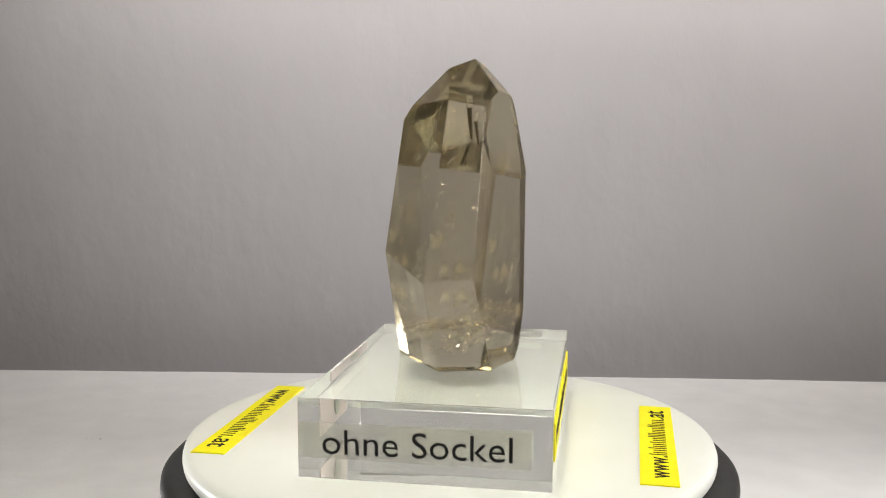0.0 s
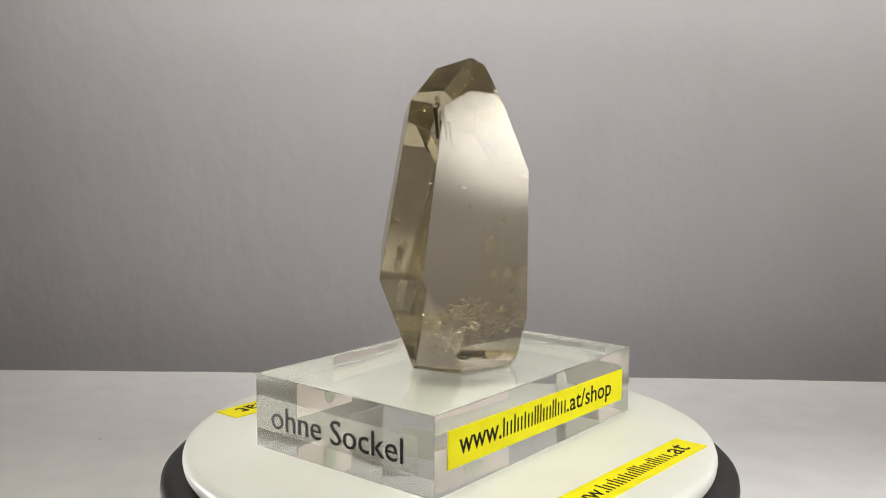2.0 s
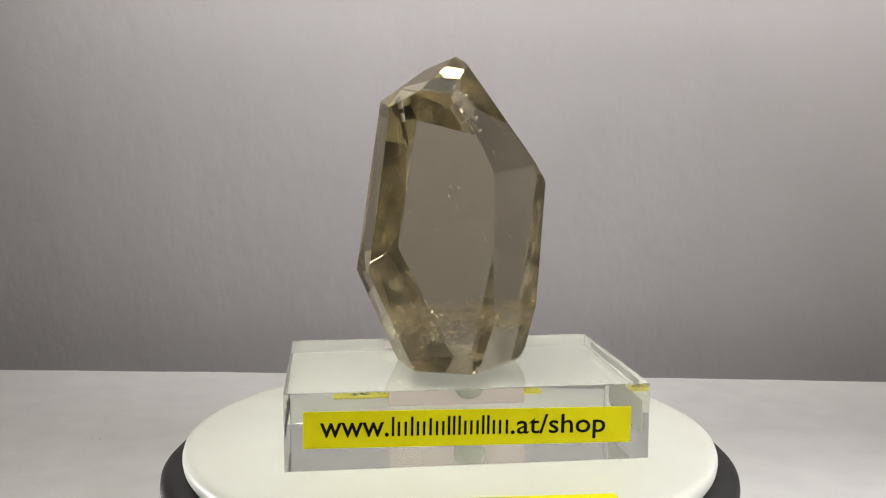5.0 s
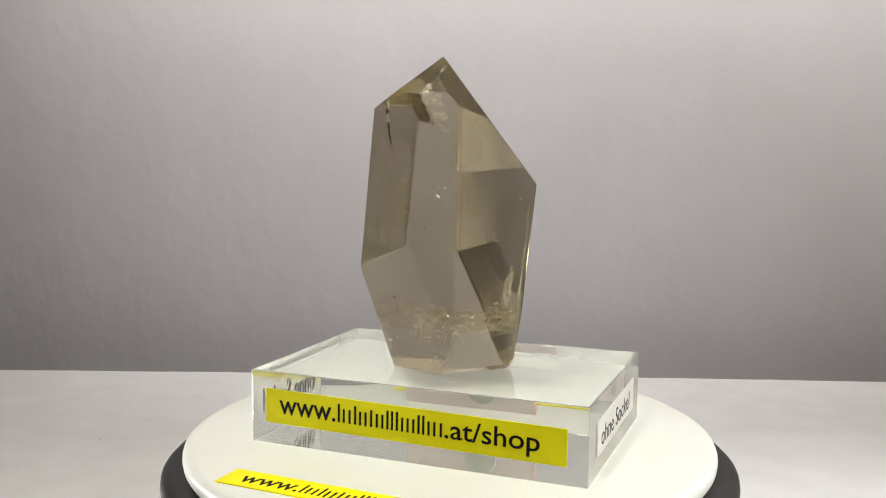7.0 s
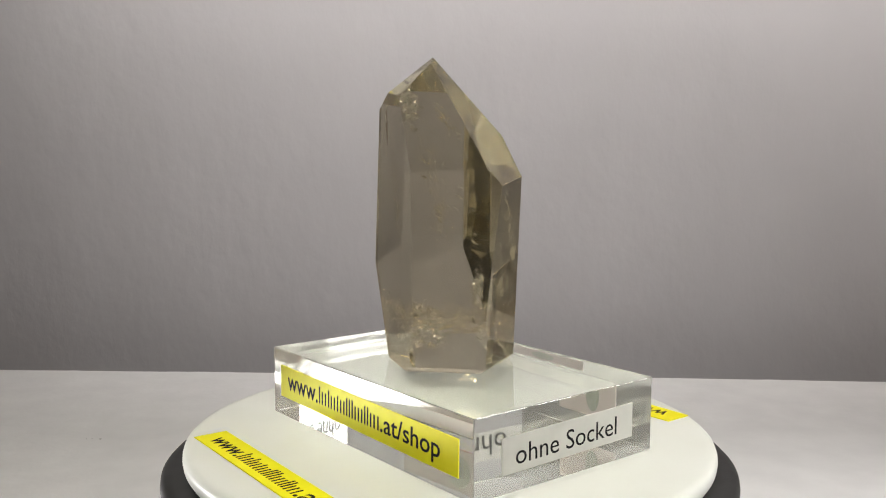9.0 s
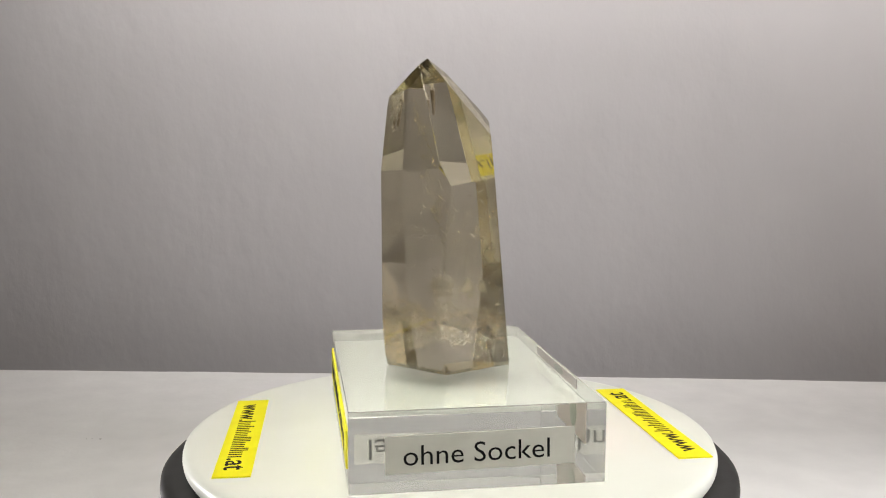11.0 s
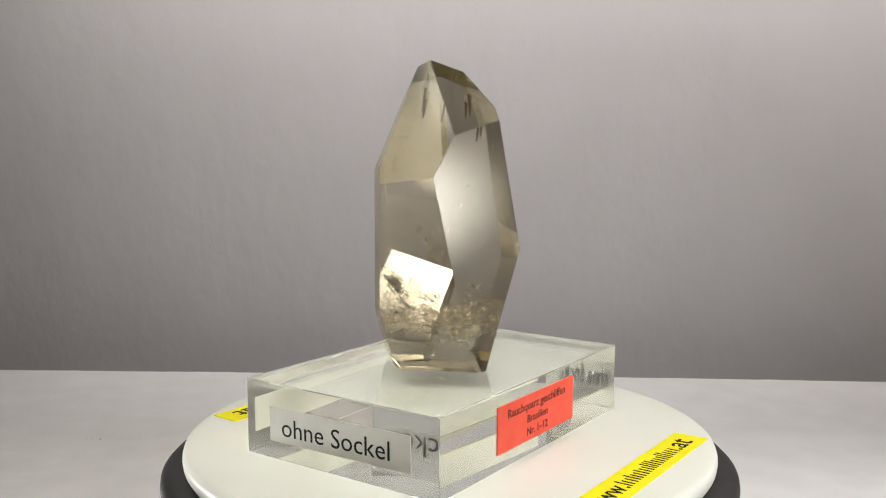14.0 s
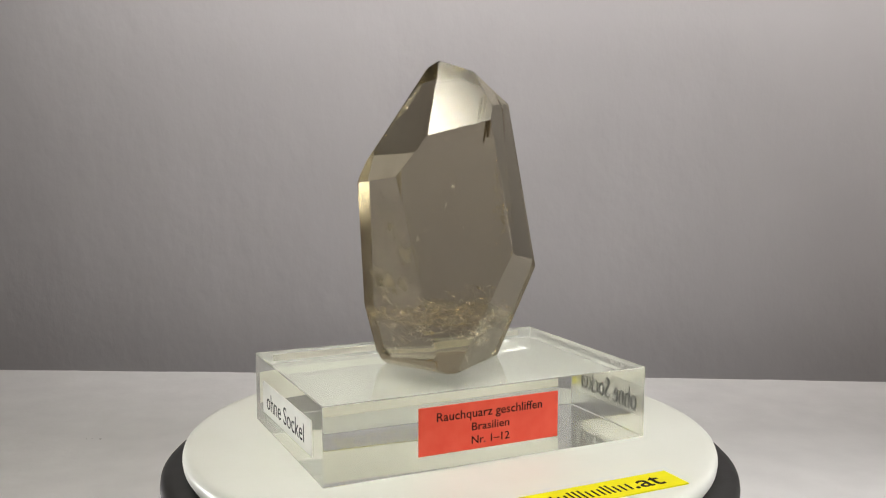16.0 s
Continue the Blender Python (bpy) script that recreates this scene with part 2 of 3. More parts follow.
# the platter's top lies this far below the turning plane's origin
TOP = -0.0009
platter = part("platter", lathe([(0.0, -0.0088), (0.0930, -0.0088), (0.0949, -0.0080), (0.0959, -0.0064), (0.0962, -0.0046), (0.0961, -0.0032), (0.0957, -0.0020), (0.0949, -0.0013), (0.0936, TOP - 0.0001), (0.0920, TOP), (0.0, TOP)]), PLATTER, turntable, "glossy white plastic platter")


# ---- writing ----
def text_bm(text, width, height, thick, weight=0.008):
    """A line of text as a mesh, width wide and its tallest letter height high, its lower left at the origin, in the xy plane."""
    cu = bpy.data.curves.new("text", "FONT")
    cu.body, cu.extrude, cu.resolution_u, cu.offset = text, 0.5, 3, weight
    ob = bpy.data.objects.new("text", cu)
    scene.collection.objects.link(ob)
    dg = bpy.context.evaluated_depsgraph_get()
    me = bpy.data.meshes.new_from_object(ob.evaluated_get(dg))
    bm = bmesh.new()
    bm.from_mesh(me)
    bpy.data.objects.remove(ob)
    bpy.data.curves.remove(cu)
    bpy.data.meshes.remove(me)
    xs, ys = [v.co.x for v in bm.verts], [v.co.y for v in bm.verts]
    x0, x1, y1 = min(xs), max(xs), max(ys)
    for v in bm.verts:
        v.co = ((v.co.x - x0) / (x1 - x0) * width, v.co.y / y1 * height, v.co.z * thick)
    return bm


# widths and heights of the plain bars that stand in for a shop's name
WIDE, ROUND, SLIM, THIN, CROSS = (0.5, 1.0, 2), (0.54, 0.74, 2), (0.33, 0.74, 1), (0.22, 1.0, 1), (0.28, 0.9, 1)
BARS = (WIDE, SLIM, THIN, ROUND, CROSS, ROUND, THIN, THIN, WIDE, ROUND, THIN, THIN, ROUND, SLIM)


def bars_bm(width, height, thick):
    """A row of plain bars, as wide and high as the letters of a shop's name."""
    total = sum(b[0] for b in BARS)
    bm, x = bmesh.new(), 0.0
    for w, h, strokes in BARS:
        w = w / total * width
        pen = height * 0.125
        for k in range(strokes):
            at = x + w * 0.5 if strokes == 1 else x + w * (0.25 + 0.5 * k)
            tall = h if k == 0 else 0.74
            for v in bmesh.ops.create_cube(bm, size=1)["verts"]:
                v.co = (at + v.co.x * pen, (v.co.y + 0.5) * tall * height, v.co.z * thick)
        x += w
    return bm


def placed(bm, m):
    bm.transform(m)
    return bm


OUT = Matrix.Translation((0, 0, 0.00021))
FRONT = Matrix.Translation((0, 0, 0.00041))


def address(parent, m, width, height, shop):
    """Lettering of a web address on a label, centred on the pose m (x along the line, z out of the label)."""
    a, b, c = (0.235, 0.425, 0.34) if shop else (0.285, 0.565, 0.15)
    at = -width / 2
    y = -height / 2
    part("lettering", placed(text_bm("www.", width * a, height * 0.74, 0.00012), m @ FRONT @ Matrix.Translation((at, y, 0))), INK, parent, "black printed letters")
    part("lettering", placed(bars_bm(width * b * 0.99, height, 0.00012), m @ FRONT @ Matrix.Translation((at + width * (a + 0.004), y, 0))), INK, parent, "black printed bars")
    part("lettering", placed(text_bm(".at/shop" if shop else ".at", width * c, height, 0.00012), m @ FRONT @ Matrix.Translation((at + width * (a + b), y, 0))), INK, parent, "black printed letters")


def label_plate(name, parent, m, width, height, mat, label, thick=0.0004):
    return part(name, placed(box(-width / 2, width / 2, -height / 2, height / 2, -thick / 2, thick / 2), m), mat, parent, label)


# two yellow stickers on the platter: centre, turn of the line of text
for sx, sy, turn in ((0.0754, -0.0030, 87.9), (-0.0770, 0.0012, -90.0)):
    m = pose(sx, sy, TOP + 0.0002, 0, 0, turn)
    s = label_plate("sticker", platter, m, 0.0880, 0.0122, YELLOW, "yellow paper sticker with black lettering")
    address(s, m @ pose(0, 0, -0.0002), 0.0755, 0.0062, False)

# ---- the acrylic block ----
CX, CY, BA, BB, BH = 0.00093, 0.00161, 0.0803, 0.1213, 0.0252
block = thing("acrylic_block", "clear polished acrylic block with printed labels, lying on the turntable", "display block")
body = part("body", box(CX - BA / 2, CX + BA / 2, CY - BB / 2, CY + BB / 2, TOP + 0.0002, BH, 0.0003), ACRYLIC, block, "clear acrylic body")
body.visible_shadow = False
# faces: pose whose x runs along the line of text and z points out of the block
EAST = pose(CX + BA / 2, CY, 0, 90, 0, 90)
WEST = pose(CX - BA / 2, CY, 0, 90, 0, -90)
NORTH = pose(CX, CY + BB / 2, 0, 90, 0, 180)
SOUTH = pose(CX, CY - BB / 2, 0, 90, 0, 0)

m = EAST @ pose(-0.0002, 0.0123, 0, 0, 0, -0.85)
lab = label_plate("label", block, m @ OUT, 0.1085, 0.0121, YELLOW, "yellow label tape with a black printed address")
label_plate("backing", lab, m @ pose(0, 0, -0.0001), 0.1083, 0.0119, BACK_YELLOW, "pale sticky backing", 0.0004)
address(lab, m @ pose(-0.0017, 0.0008, 0), 0.0945, 0.0064, True)

m = WEST @ pose(-0.0026, 0.0127, 0)
lab = label_plate("label", block, m @ OUT, 0.0522, 0.0159, RED, "red paper label with three lines of black print")
label_plate("backing", lab, m @ pose(0, 0, -0.0001), 0.0520, 0.0157, BACK_RED, "pale pink sticky backing", 0.0004)
part("adhesive_spot", placed(lathe([(0.0, -0.0001), (0.0058, -0.0001), (0.0061, 0.0), (0.0058, 0.0001), (0.0, 0.0001)], 40), m @ pose(-0.0049, 0.0003, -0.00045)), SPOT, lab, "round grey-green sticky spot")
for words, width, y, h in (("Rauchquarz geschliffen", 0.0395, 0.0029, 0.0029), ("Brasilien", 0.0140, -0.0016, 0.0026), ("Nr. 1–12", 0.0142, -0.0061, 0.0026)):
    part("lettering", placed(text_bm(words, width, h, 0.00012, 0.004), m @ FRONT @ Matrix.Translation((-width / 2, y, 0))), INK, lab, "black printed letters")

m = NORTH @ pose(0.0004, 0.0117, 0, 0, 0, 0.8)
lab = label_plate("label", block, m @ pose(0, 0, 0.0001), 0.0590, 0.0117, WHITE, "white label tape with black print")
part("lettering", placed(text_bm("ohne Sockel", 0.0455, 0.0062, 0.00012, -0.002), m @ pose(-0.0240, -0.0034, 0.00032)), INK, lab, "black printed letters")

m = SOUTH @ pose(-0.0030, 0.0118, 0)
lab = label_plate("label", block, m, 0.0735, 0.0117, TAPE, "clear label tape with large black print", 0.0002)
part("lettering", placed(text_bm("ohne Sockel", 0.0600, 0.0081, 0.00050, -0.003), m @ pose(-0.0290, -0.0043, 0, 0, 0, 0.5)), FILM_INK, lab, "black printed letters")

# ---- the crystal: a block of quartz cut by its polished faces (azimuth, elevation, distance in mm) ----
FACES = (
    (-135.5, 10.2, 36.41), (-77.3, 6.5, 38.85), (-18.1, -0.4, 20.80), (42.8, 0.1, 27.10), (45.0, -14.7, 14.85), (117.0, -6.2, 17.81), (169.0, 5.1, 23.75),
    (-64.0, 53.5, 110.19), (-137.6, 38.5, 85.76), (157.7, 41.5, 83.35), (110.2, 36.5, 78.13), (-12.3, 45.8, 102.29), (41.4, 23.0, 62.15),
    (-144.4, -17.7, 3.99), (-75.9, -22.2, 7.49), (0.0, -90.0, -25.36),
)
# small chips and ground edges: azimuth, elevation, depth in mm below the outermost corner
CHIPS = ((44.7, -52, 1.3), (117.0, -50, 1.3), (80, -30, 0.9), (15, -25, 0.7), (14, 24, 0.7), (5, 40, 0.35), (75, 28, 0.35), (-20, -45, 0.4))


def direction(az, el):
    return Vector((math.cos(radians(az)) * math.cos(radians(el)), math.sin(radians(az)) * math.cos(radians(el)), math.sin(radians(el))))


crystal = thing("smoky_quartz_point", "polished smoky quartz point with golden fractures, standing on the acrylic block", "crystal")


def cut(bm, n, d):
    geom = list(bm.verts) + list(bm.edges) + list(bm.faces)
    made = bmesh.ops.bisect_plane(bm, geom=geom, dist=1e-6, plane_co=n * d, plane_no=n, clear_outer=True)
    edges = [e for e in made["geom_cut"] if isinstance(e, bmesh.types.BMEdge)]
    if edges:
        bmesh.ops.edgeloop_fill(bm, edges=edges)


def cut_crystal():
    bm = bmesh.new()
    bmesh.ops.create_cube(bm, size=0.4)
    for az, el, d in FACES:
        cut(bm, direction(az, el), d / 1000)
    for az, el, d in CHIPS:
        n = direction(az, el)
        cut(bm, n, max(n.dot(v.co) for v in bm.verts) - d / 1000)
    bmesh.ops.remove_doubles(bm, verts=bm.verts, dist=2e-5)
    bmesh.ops.recalc_face_normals(bm, faces=bm.faces)
    bmesh.ops.bevel(bm, geom=list(bm.edges), offset=0.0001, segments=1, affect="EDGES", profile=0.5)
    return bm


body = part("body", cut_crystal(), QUARTZ, crystal, "transparent brown-grey polished quartz")
body.visible_shadow = False


def shade_plate(mesh):
    """A thin plate added below the crystal's flat foot to give its shade."""
    foot = max((f for f in mesh.polygons if f.normal.z < -0.95), key=lambda f: f.area)
    ring = [mesh.vertices[k].co for k in foot.vertices]
    mid = sum(ring, Vector()) / len(ring)
    bm = bmesh.new()
    rows = [[bm.verts.new((mid.x + (v.x - mid.x) * 0.985, mid.y + (v.y - mid.y) * 0.985, v.z - drop)) for v in ring] for drop in (0.00003, 0.00012)]
    bm.faces.new(rows[0])
    bm.faces.new(rows[1][::-1])
    for k in range(len(ring)):
        n = (k + 1) % len(ring)
        bm.faces.new((rows[0][k], rows[1][k], rows[1][n], rows[0][n]))
    bmesh.ops.recalc_face_normals(bm, faces=bm.faces)
    return bm


# added plate: shades the block below and darkens what the facets mirror
part("shade_plate", shade_plate(body.data), FOOT_SHADE, crystal, "dark brown plate added under the foot in place of its shadow")


# ---- fractures and inclusions inside the crystal ----
def inside(p, margin=0.0006):
    return all(direction(az, el).dot(p) < d / 1000 - margin for az, el, d in FACES)


def flakes(rng, place, count, small, large, tilt, flat=1.0):
    """Many little crumpled flakes; place(rng) gives a centre and the sheet's normal there."""
    bm = bmesh.new()
    made = 0
    for _ in range(count * 6):
        if made == count:
            break
        c, n = place(rng)
        if not inside(c):
            continue
        made += 1
        size = small * (large / small) ** (rng.random() ** 1.5)
        n = (Vector(n).normalized() + Vector((rng.uniform(-1, 1), rng.uniform(-1, 1), rng.uniform(-1, 1))) * tilt).normalized()
        u = n.orthogonal().normalized()
        w = n.cross(u)
        a0, sides = rng.uniform(0, 6.28), rng.randint(3, 5)
        ring = []
        for k in range(sides):
            a = a0 + 6.283 * k / sides + rng.uniform(-0.4, 0.4)
            r = size * rng.uniform(0.5, 1.2)
            p = c + u * math.cos(a) * r + w * math.sin(a) * r * flat + n * rng.uniform(-0.45, 0.45) * size
            ring.append(p if inside(p, 0.0002) else c + (p - c) * 0.2)
        mid = bm.verts.new(c + n * size * rng.uniform(-0.2, 0.2))
        vs = [bm.verts.new(p) for p in ring]
        for k in range(sides):
            bm.faces.new((mid, vs[k], vs[(k + 1) % sides]))
    return bm


def base_sheet(rng):
    """A wavy healed crack that crosses the foot of the crystal."""
    x, y = rng.uniform(-0.026, 0.028), rng.uniform(-0.030, 0.032)
    z = 0.0425 + 0.0022 * math.sin(x * 210 + 0.6) + 0.0018 * math.sin(y * 260 - x * 120)
    return Vector((x, y, z + rng.gauss(0, 0.0004))), (0.15, -0.1, 1)


CLUSTERS = random.Random(21)
CLUMPS = [(CLUSTERS.gauss(0.012, 0.009), CLUSTERS.gauss(-0.008, 0.011), CLUSTERS.gauss(0.0412, 0.0038), CLUSTERS.uniform(0.0007, 0.0026)) for _ in range(26)]


def base_cloud(rng):
    """Clumps of broken crystal about that crack, thickest on the broad front face's side."""
    x, y, z, wide = rng.choice(CLUMPS)
    return Vector((rng.gauss(x, wide * 1.3), rng.gauss(y, wide * 1.3), rng.gauss(z, wide * 0.6))), (rng.uniform(-1, 1), rng.uniform(-1, 1), 0.8)


def patch(centre, along, across, long, wide, thick):
    c, a, b = Vector(centre), Vector(along).normalized(), Vector(across).normalized()

    def place(rng):
        s = rng.gauss(0, 0.45)
        return c + a * s * long + b * (rng.gauss(0, 0.4) * wide + 0.12 * wide * math.sin(s * 7)) + a.cross(b) * rng.gauss(0, thick), a.cross(b)
    return place


def squiggles(rng, place, count, length, width, level):
    """Thin jagged ribbons, like the bright rims of folded cracks; level keeps them near the sheet that they lie in."""
    bm = bmesh.new()
    made = 0
    for _ in range(count * 5):
        if made == count:
            break
        c, n = place(rng)
        if not inside(c):
            continue
        made += 1
        n = Vector(n).normalized()
        ahead = n.orthogonal().normalized()
        ahead.rotate(Matrix.Rotation(rng.uniform(0, 6.28), 3, n))
        steps = rng.randint(4, 9)
        stride = length * rng.uniform(0.4, 1.3) / steps
        wide = width * rng.uniform(0.5, 1.4)
        before = None
        for k in range(steps + 1):
            across = (n * rng.uniform(0.2, 1) + ahead.cross(n) * rng.uniform(-1, 1)).normalized()
            taper = 0.25 + 0.75 * math.sin(math.pi * (k + 0.5) / (steps + 1))
            pair = (c + across * wide * taper, c - across * wide * taper)
            if not (inside(pair[0], 0.0002) and inside(pair[1], 0.0002)):
                break
            pair = [bm.verts.new(p) for p in pair]
            if before:
                bm.faces.new((before[0], before[1], pair[1]))
                bm.faces.new((before[0], pair[1], pair[0]))
            before = pair
            ahead.rotate(Matrix.Rotation(rng.choice((0.25, 0.5, 1.6)) * rng.gauss(0, 1), 3, n))
            c = c + ahead * stride + n * rng.gauss(0, level) * stride
    bmesh.ops.delete(bm, geom=[v for v in bm.verts if not v.link_faces], context="VERTS")
    return bm


def specks(rng):
    return Vector((rng.uniform(-0.02, 0.024), rng.uniform(-0.028, 0.03), rng.uniform(0.035, 0.122))), (rng.uniform(-1, 1), rng.uniform(-1, 1), rng.uniform(-1, 1))


def crumpled(steps, height, seed, keep, reach=0.0):
    """A thin crumpled crack across the foot of the crystal, torn into shreds; reach bends it up towards the rim."""
    bm = bmesh.new()
    grid = {}
    for i in range(steps):
        for k in range(steps):
            x, y = -0.030 + 0.062 * i / (steps - 1), -0.036 + 0.072 * k / (steps - 1)
            p = Vector((x * 140 + seed, y * 140, seed))
            q = Vector((x * 620, y * 620 + seed, seed))
            z = height + 0.0042 * noise.noise(p) + 0.0012 * noise.noise(q) + reach * (x * x + y * y)
            v = Vector((x + 0.0009 * noise.noise(q + Vector((9, 0, 0))), y + 0.0009 * noise.noise(q + Vector((0, 9, 0))), z))
            if inside(v, 0.0004):
                grid[i, k] = bm.verts.new(v)
    for (i, k), v in grid.items():
        ring = [grid.get((i, k)), grid.get((i + 1, k)), grid.get((i + 1, k + 1)), grid.get((i, k + 1))]
        if None in ring:
            continue
        c = (ring[0].co + ring[2].co) / 2
        if noise.noise(c * 420 + Vector((seed, 3, 0))) > keep:
            bm.faces.new(ring[:3])
            bm.faces.new((ring[0], ring[2], ring[3]))
    bmesh.ops.delete(bm, geom=[v for v in bm.verts if not v.link_faces], context="VERTS")
    return bm


for height, seed, keep, mat, label in ((0.0425, 1.7, -0.25, GAUZE, "gauzy golden crack through the foot"), (0.0450, 5.2, 0.05, GAUZE, "gauzy golden crack")):
    tagged(part("healed_fracture", crumpled(90, height, seed, keep), mat, crystal, label), kind="stuff")

def veil_sheet(normal, depth, low, high, seed):
    """A thin cloudy veil inside the crystal, parallel to one of its faces."""
    n = direction(*normal[:2])
    u = n.cross(Vector((0, 0, 1))).normalized()
    w = n.cross(u)
    bm, grid = bmesh.new(), {}
    for i in range(81):
        for k in range(121):
            v = n * (normal[2] / 1000 - depth) + u * (i - 40) * 0.0006 + w * (k - 100) * 0.0012
            v += n * 0.0012 * noise.noise(v * 160 + Vector((seed, 0, 0)))
            if low < v.z + 0.012 * noise.noise(v * 90) < high and inside(v, 0.0008):
                grid[i, k] = bm.verts.new(v)
    for (i, k) in grid:
        ring = [grid.get((i, k)), grid.get((i + 1, k)), grid.get((i + 1, k + 1)), grid.get((i, k + 1))]
        if None not in ring:
            bm.faces.new(ring)
    return bm


part("milky_veil", veil_sheet((42.8, 0.1, 27.10), 0.010, 0.046, 0.112, 6.0), MIST, crystal, "faint milky veil in the middle")
part("cloudy_veil", veil_sheet((117.0, -6.2, 17.83), 0.0015, 0.050, 0.084, 3.0), VEIL, crystal, "cloudy mottled veil under a side face")

def foot_edges(rng):
    """Chips just under the skin where two faces of the foot meet, thickest low down."""
    while True:
        out = direction(rng.uniform(-180, 180), 0)
        p = Vector((0, 0, 0.0265 + 0.019 * rng.random() ** 1.3))
        while inside(p + out * 0.0003, 0.0008):
            p = p + out * 0.0003
        gaps = sorted(d / 1000 - direction(az, el).dot(p) for az, el, d in FACES[:-1])
        if gaps[1] < 0.0026:
            return p, (rng.uniform(-1, 1), rng.uniform(-1, 1), rng.uniform(-1, 1))


rng = random.Random(7)
for name, place, count, small, large, tilt, flat, mat, label in (
    ("healed_fracture", base_sheet, 150, 0.00012, 0.0014, 0.6, 0.3, FLAKE, "wavy golden healed fracture"),
    ("broken_zone", base_cloud, 420, 0.00012, 0.0013, 0.9, 0.35, GLINT, "cloud of sparkling silvery fractures"),
    ("edge_chips", foot_edges, 260, 0.00012, 0.0011, 0.9, 0.45, GLINT, "bright chips along the edges of the foot"),
    ("broken_zone", patch((0.0195, 0.004, 0.031), (0.2, 0.3, 1), (-0.3, 1, 0), 0.006, 0.004, 0.001), 140, 0.00015, 0.0009, 0.8, 0.4, SPARK, "small bright cracks by the base"),
    ("broken_zone", patch((-0.010, 0.020, 0.033), (1, 0.3, 0.5), (0.2, -0.3, 1), 0.009, 0.004, 0.001), 120, 0.00015, 0.0009, 0.8, 0.35, FLAKE, "small golden cracks by the base"),
    ("stained_zone", base_cloud, 110, 0.00015, 0.0012, 0.8, 0.5, STAIN, "brown iron stains"),
    ("inner_fracture", patch((0.0065, 0.0232, 0.0555), (0.3, 0.35, 1), (1, 0.1, -0.2), 0.008, 0.004, 0.0005), 130, 0.0004, 0.0024, 0.6, 0.4, SPARK, "bright white inner fracture"),
    ("inner_fracture", patch((0.0195, 0.002, 0.117), (0.25, 0.55, -1), (-0.5, 1, 0.1), 0.008, 0.0034, 0.0005), 120, 0.0004, 0.0026, 0.5, 0.5, SPARK, "bright white fracture beneath a chipped edge"),
    ("inner_fracture", patch((0.0135, 0.016, 0.110), (-0.1, 0.85, -1), (0.6, -0.4, 0.1), 0.010, 0.0025, 0.0006), 150, 0.0002, 0.0010, 0.7, 0.4, FLAKE, "small golden fractures along the upper edge"),
    ("wispy_veil", patch((-0.008, -0.015, 0.086), (0.28, -0.1, 1), (0.9, 0.5, 0.0), 0.024, 0.0048, 0.0016), 130, 0.0003, 0.0020, 0.55, 0.22, FLAKE, "thin golden wisps"),
    ("wispy_veil", patch((0.0, 0.006, 0.080), (0.3, 0.3, -1), (0.9, -0.5, 0.2), 0.026, 0.010, 0.004), 70, 0.0003, 0.0022, 0.6, 0.22, SPARK, "thin pale wisps"),
    ("stained_zone", patch((-0.007, 0.0225, 0.070), (0.05, 0.12, 1), (1, 0.5, 0), 0.030, 0.009, 0.0016), 130, 0.00012, 0.0008, 0.6, 0.5, STAIN, "brown iron specks"),
    ("inclusion", specks, 170, 0.0001, 0.0006, 0.9, 0.5, SPARK, "fine pale specks"),
):
    tagged(part(name, flakes(rng, place, count, small, large, tilt, flat), mat, crystal, label), kind="stuff")


for place, count, length, width, level, mat, label in (
    (base_cloud, 230, 0.0026, 0.00022, 0.7, GLINT, "jagged silvery crack rims"),
    (base_sheet, 45, 0.0060, 0.00014, 0.3, FLAKE, "jagged golden crack rims"),
    (patch((0.0065, 0.0232, 0.0555), (0.3, 0.35, 1), (1, 0.1, -0.2), 0.009, 0.004, 0.0005), 60, 0.005, 0.00012, 0.2, GLINT, "jagged silvery crack rims"),
    (patch((0.0195, 0.002, 0.117), (0.25, 0.55, -1), (-0.5, 1, 0.1), 0.009, 0.0034, 0.0005), 60, 0.004, 0.00012, 0.2, GLINT, "jagged silvery crack rims"),
    (patch((-0.008, -0.015, 0.086), (0.28, -0.1, 1), (0.9, 0.5, 0.0), 0.024, 0.0026, 0.0012), 70, 0.0045, 0.00008, 0.3, FLAKE, "fine golden threads"),
    (patch((-0.012, 0.016, 0.044), (1, 0.2, 0.1), (0.1, -1, 0.2), 0.011, 0.009, 0.0012), 40, 0.0050, 0.00013, 0.4, FLAKE, "jagged golden crack rims"),
):
    tagged(part("crack_rim", squiggles(rng, place, count, length, width, level), mat, crystal, label), kind="stuff")


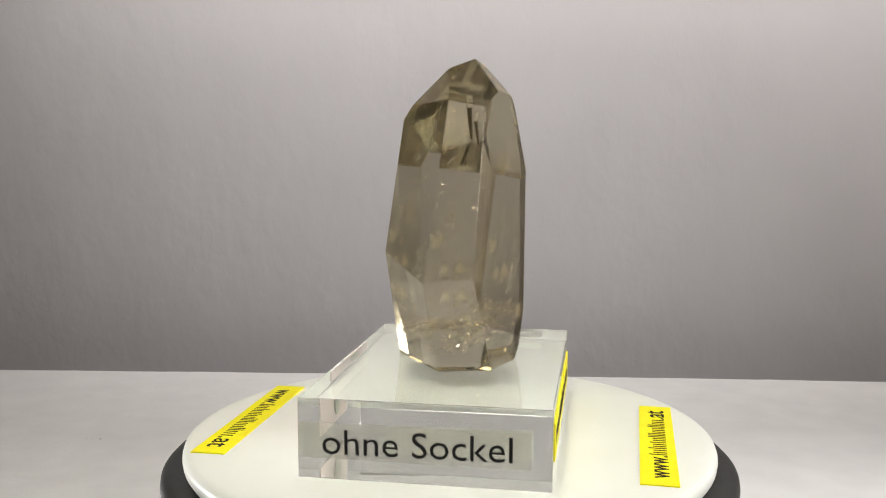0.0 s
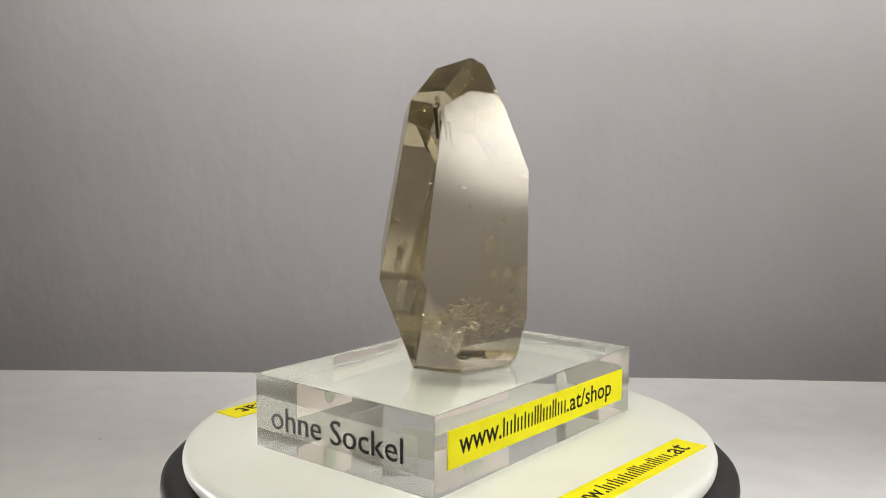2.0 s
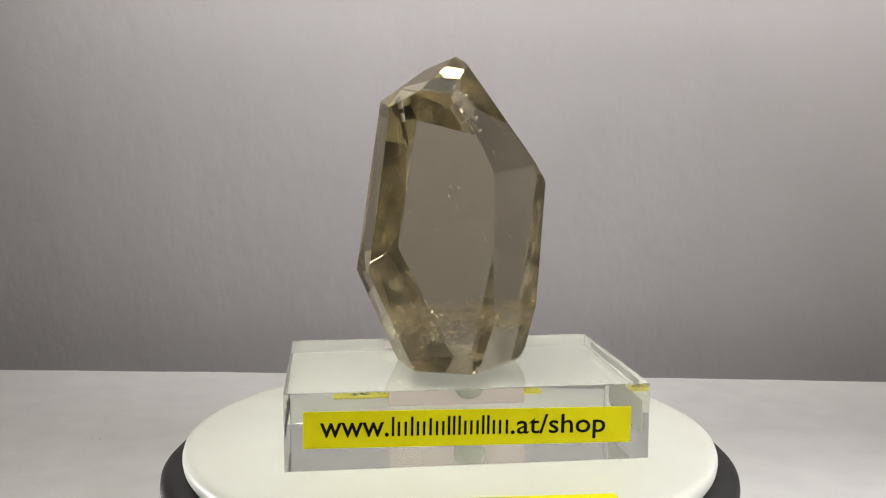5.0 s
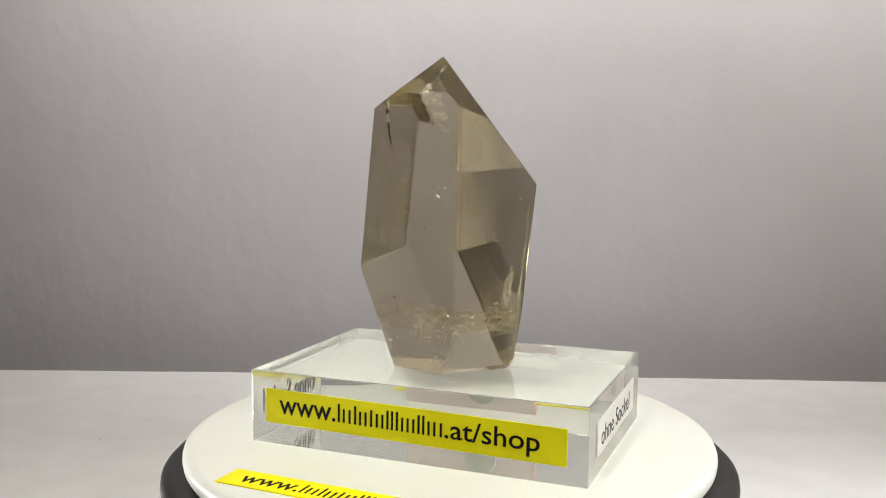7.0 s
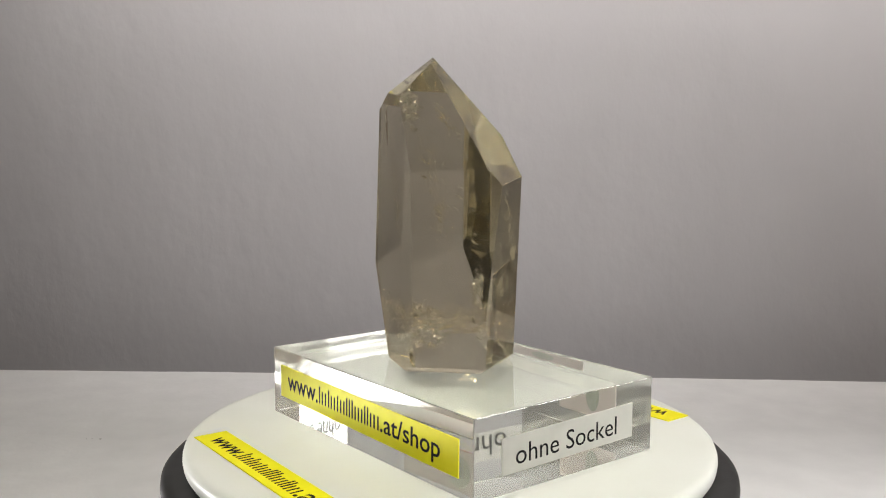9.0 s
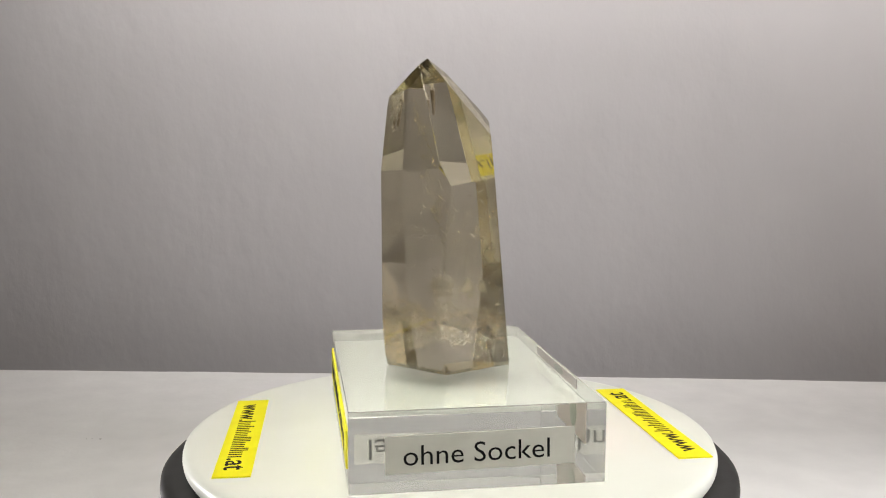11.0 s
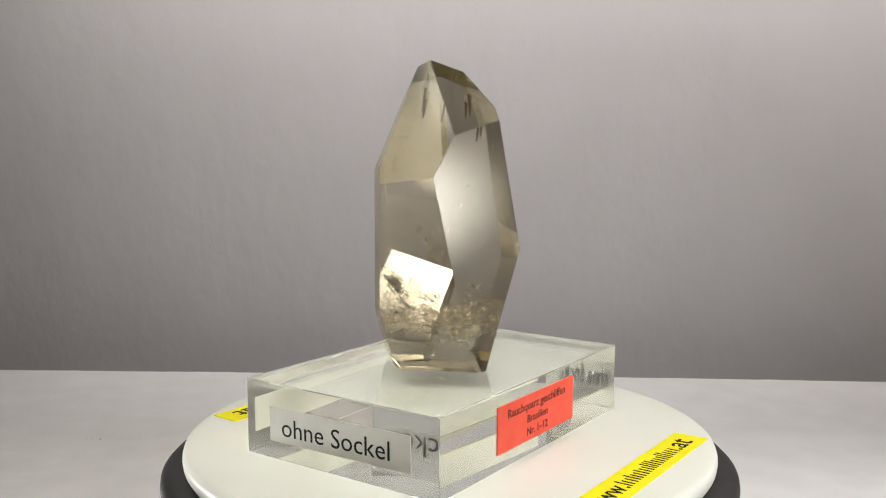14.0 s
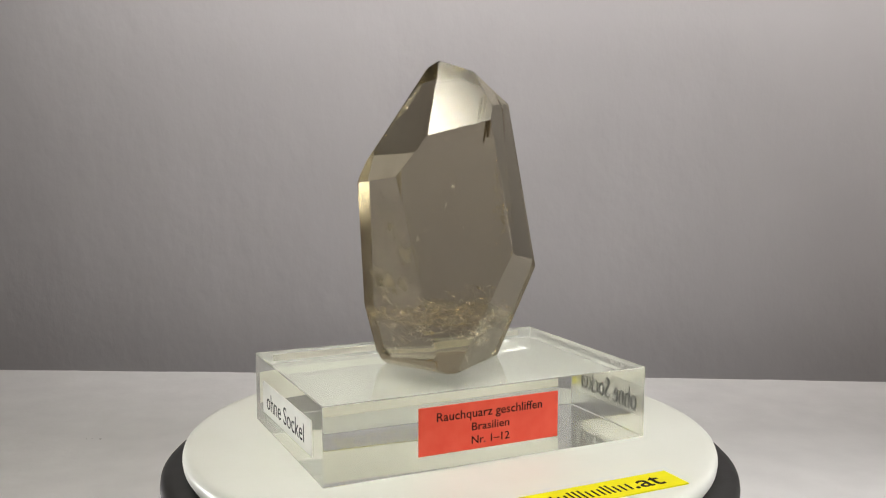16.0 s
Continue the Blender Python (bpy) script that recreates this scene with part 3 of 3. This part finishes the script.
def crack_line(first, last, height, seed, wide):
    """The bright line in which the crack meets the crystal's skin, from one azimuth to another, broken here and there."""
    bm, before = bmesh.new(), None
    for k in range(int((last - first) / 0.9)):
        az = first + 0.9 * k
        out = direction(az, 0)
        w = Vector((az * 0.09 + seed, seed, 0))
        z = height + 0.0032 * noise.noise(w) + 0.0016 * noise.noise(w * 4.1) + 0.0005 * noise.noise(w * 17)
        r = 0.004
        while r < 0.05 and inside(out * r + Vector((0, 0, z)), 0.0009 + 0.0012 * abs(noise.noise(w * 2.3))):
            r += 0.0003
        c = out * r + Vector((0, 0, z))
        half = wide * (0.25 + 1.5 * abs(noise.noise(w * 9)))
        lean = (Vector((0, 0, 1)) + out * 2.0 * noise.noise(w * 6)).normalized()
        if noise.noise(w * 1.3 + Vector((0, 7, 0))) < -0.18:
            before = None
            continue
        pair = [bm.verts.new(c + lean * half), bm.verts.new(c - lean * half)]
        if before:
            bm.faces.new((before[0], before[1], pair[1], pair[0]))
        before = pair
    bmesh.ops.delete(bm, geom=[v for v in bm.verts if not v.link_faces], context="VERTS")
    return bm


for first, last, height, seed, wide, mat in ((5, 200, 0.0425, 2.0, 0.00036, FLAKE), (60, 190, 0.0395, 8.4, 0.00032, GLINT), (-60, 60, 0.0415, 5.1, 0.00036, GLINT)):
    tagged(part("crack_rim", crack_line(first, last, height, seed, wide), mat, crystal, "golden thread-like crack rim"), kind="stuff")


def rod(a, b, r0, r1, steps=10):
    a, b = Vector(a), Vector(b)
    turn = (b - a).to_track_quat("Z", "Y").to_matrix().to_4x4()
    bm = bmesh.new()
    bmesh.ops.create_cone(bm, cap_ends=True, segments=steps, radius1=r0, radius2=r1, depth=(b - a).length)
    bm.transform(Matrix.Translation((a + b) / 2) @ turn)
    return bm


for a, b, r0, r1, mat, label in (
    ((0.0090, -0.0185, 0.1195), (0.0090, -0.0180, 0.1165), 0.0010, 0.0010, SPARK, "pale tube-shaped inclusion"),
    ((0.0090, -0.0180, 0.1164), (0.0096, -0.0168, 0.1060), 0.0009, 0.0005, STAIN, "brown tube-shaped inclusion"),
    ((0.0115, -0.0180, 0.1150), (0.0112, -0.0174, 0.1120), 0.0008, 0.0007, SPARK, "pale tube-shaped inclusion"),
    ((0.0112, -0.0174, 0.1119), (0.0118, -0.0160, 0.1040), 0.0007, 0.0003, STAIN, "brown tube-shaped inclusion"),
):
    part("needle_inclusion", rod(a, b, r0, r1), mat, crystal, label)


def motions():
    rows = [(k * 0.5, pose(0, 0, 0, 0, 0, TURN_START + TURN_RATE * k * 0.5)) for k in range(33)]
    walk(platter, rows)
    walk(block, rows)
    walk(crystal, rows)


motions()
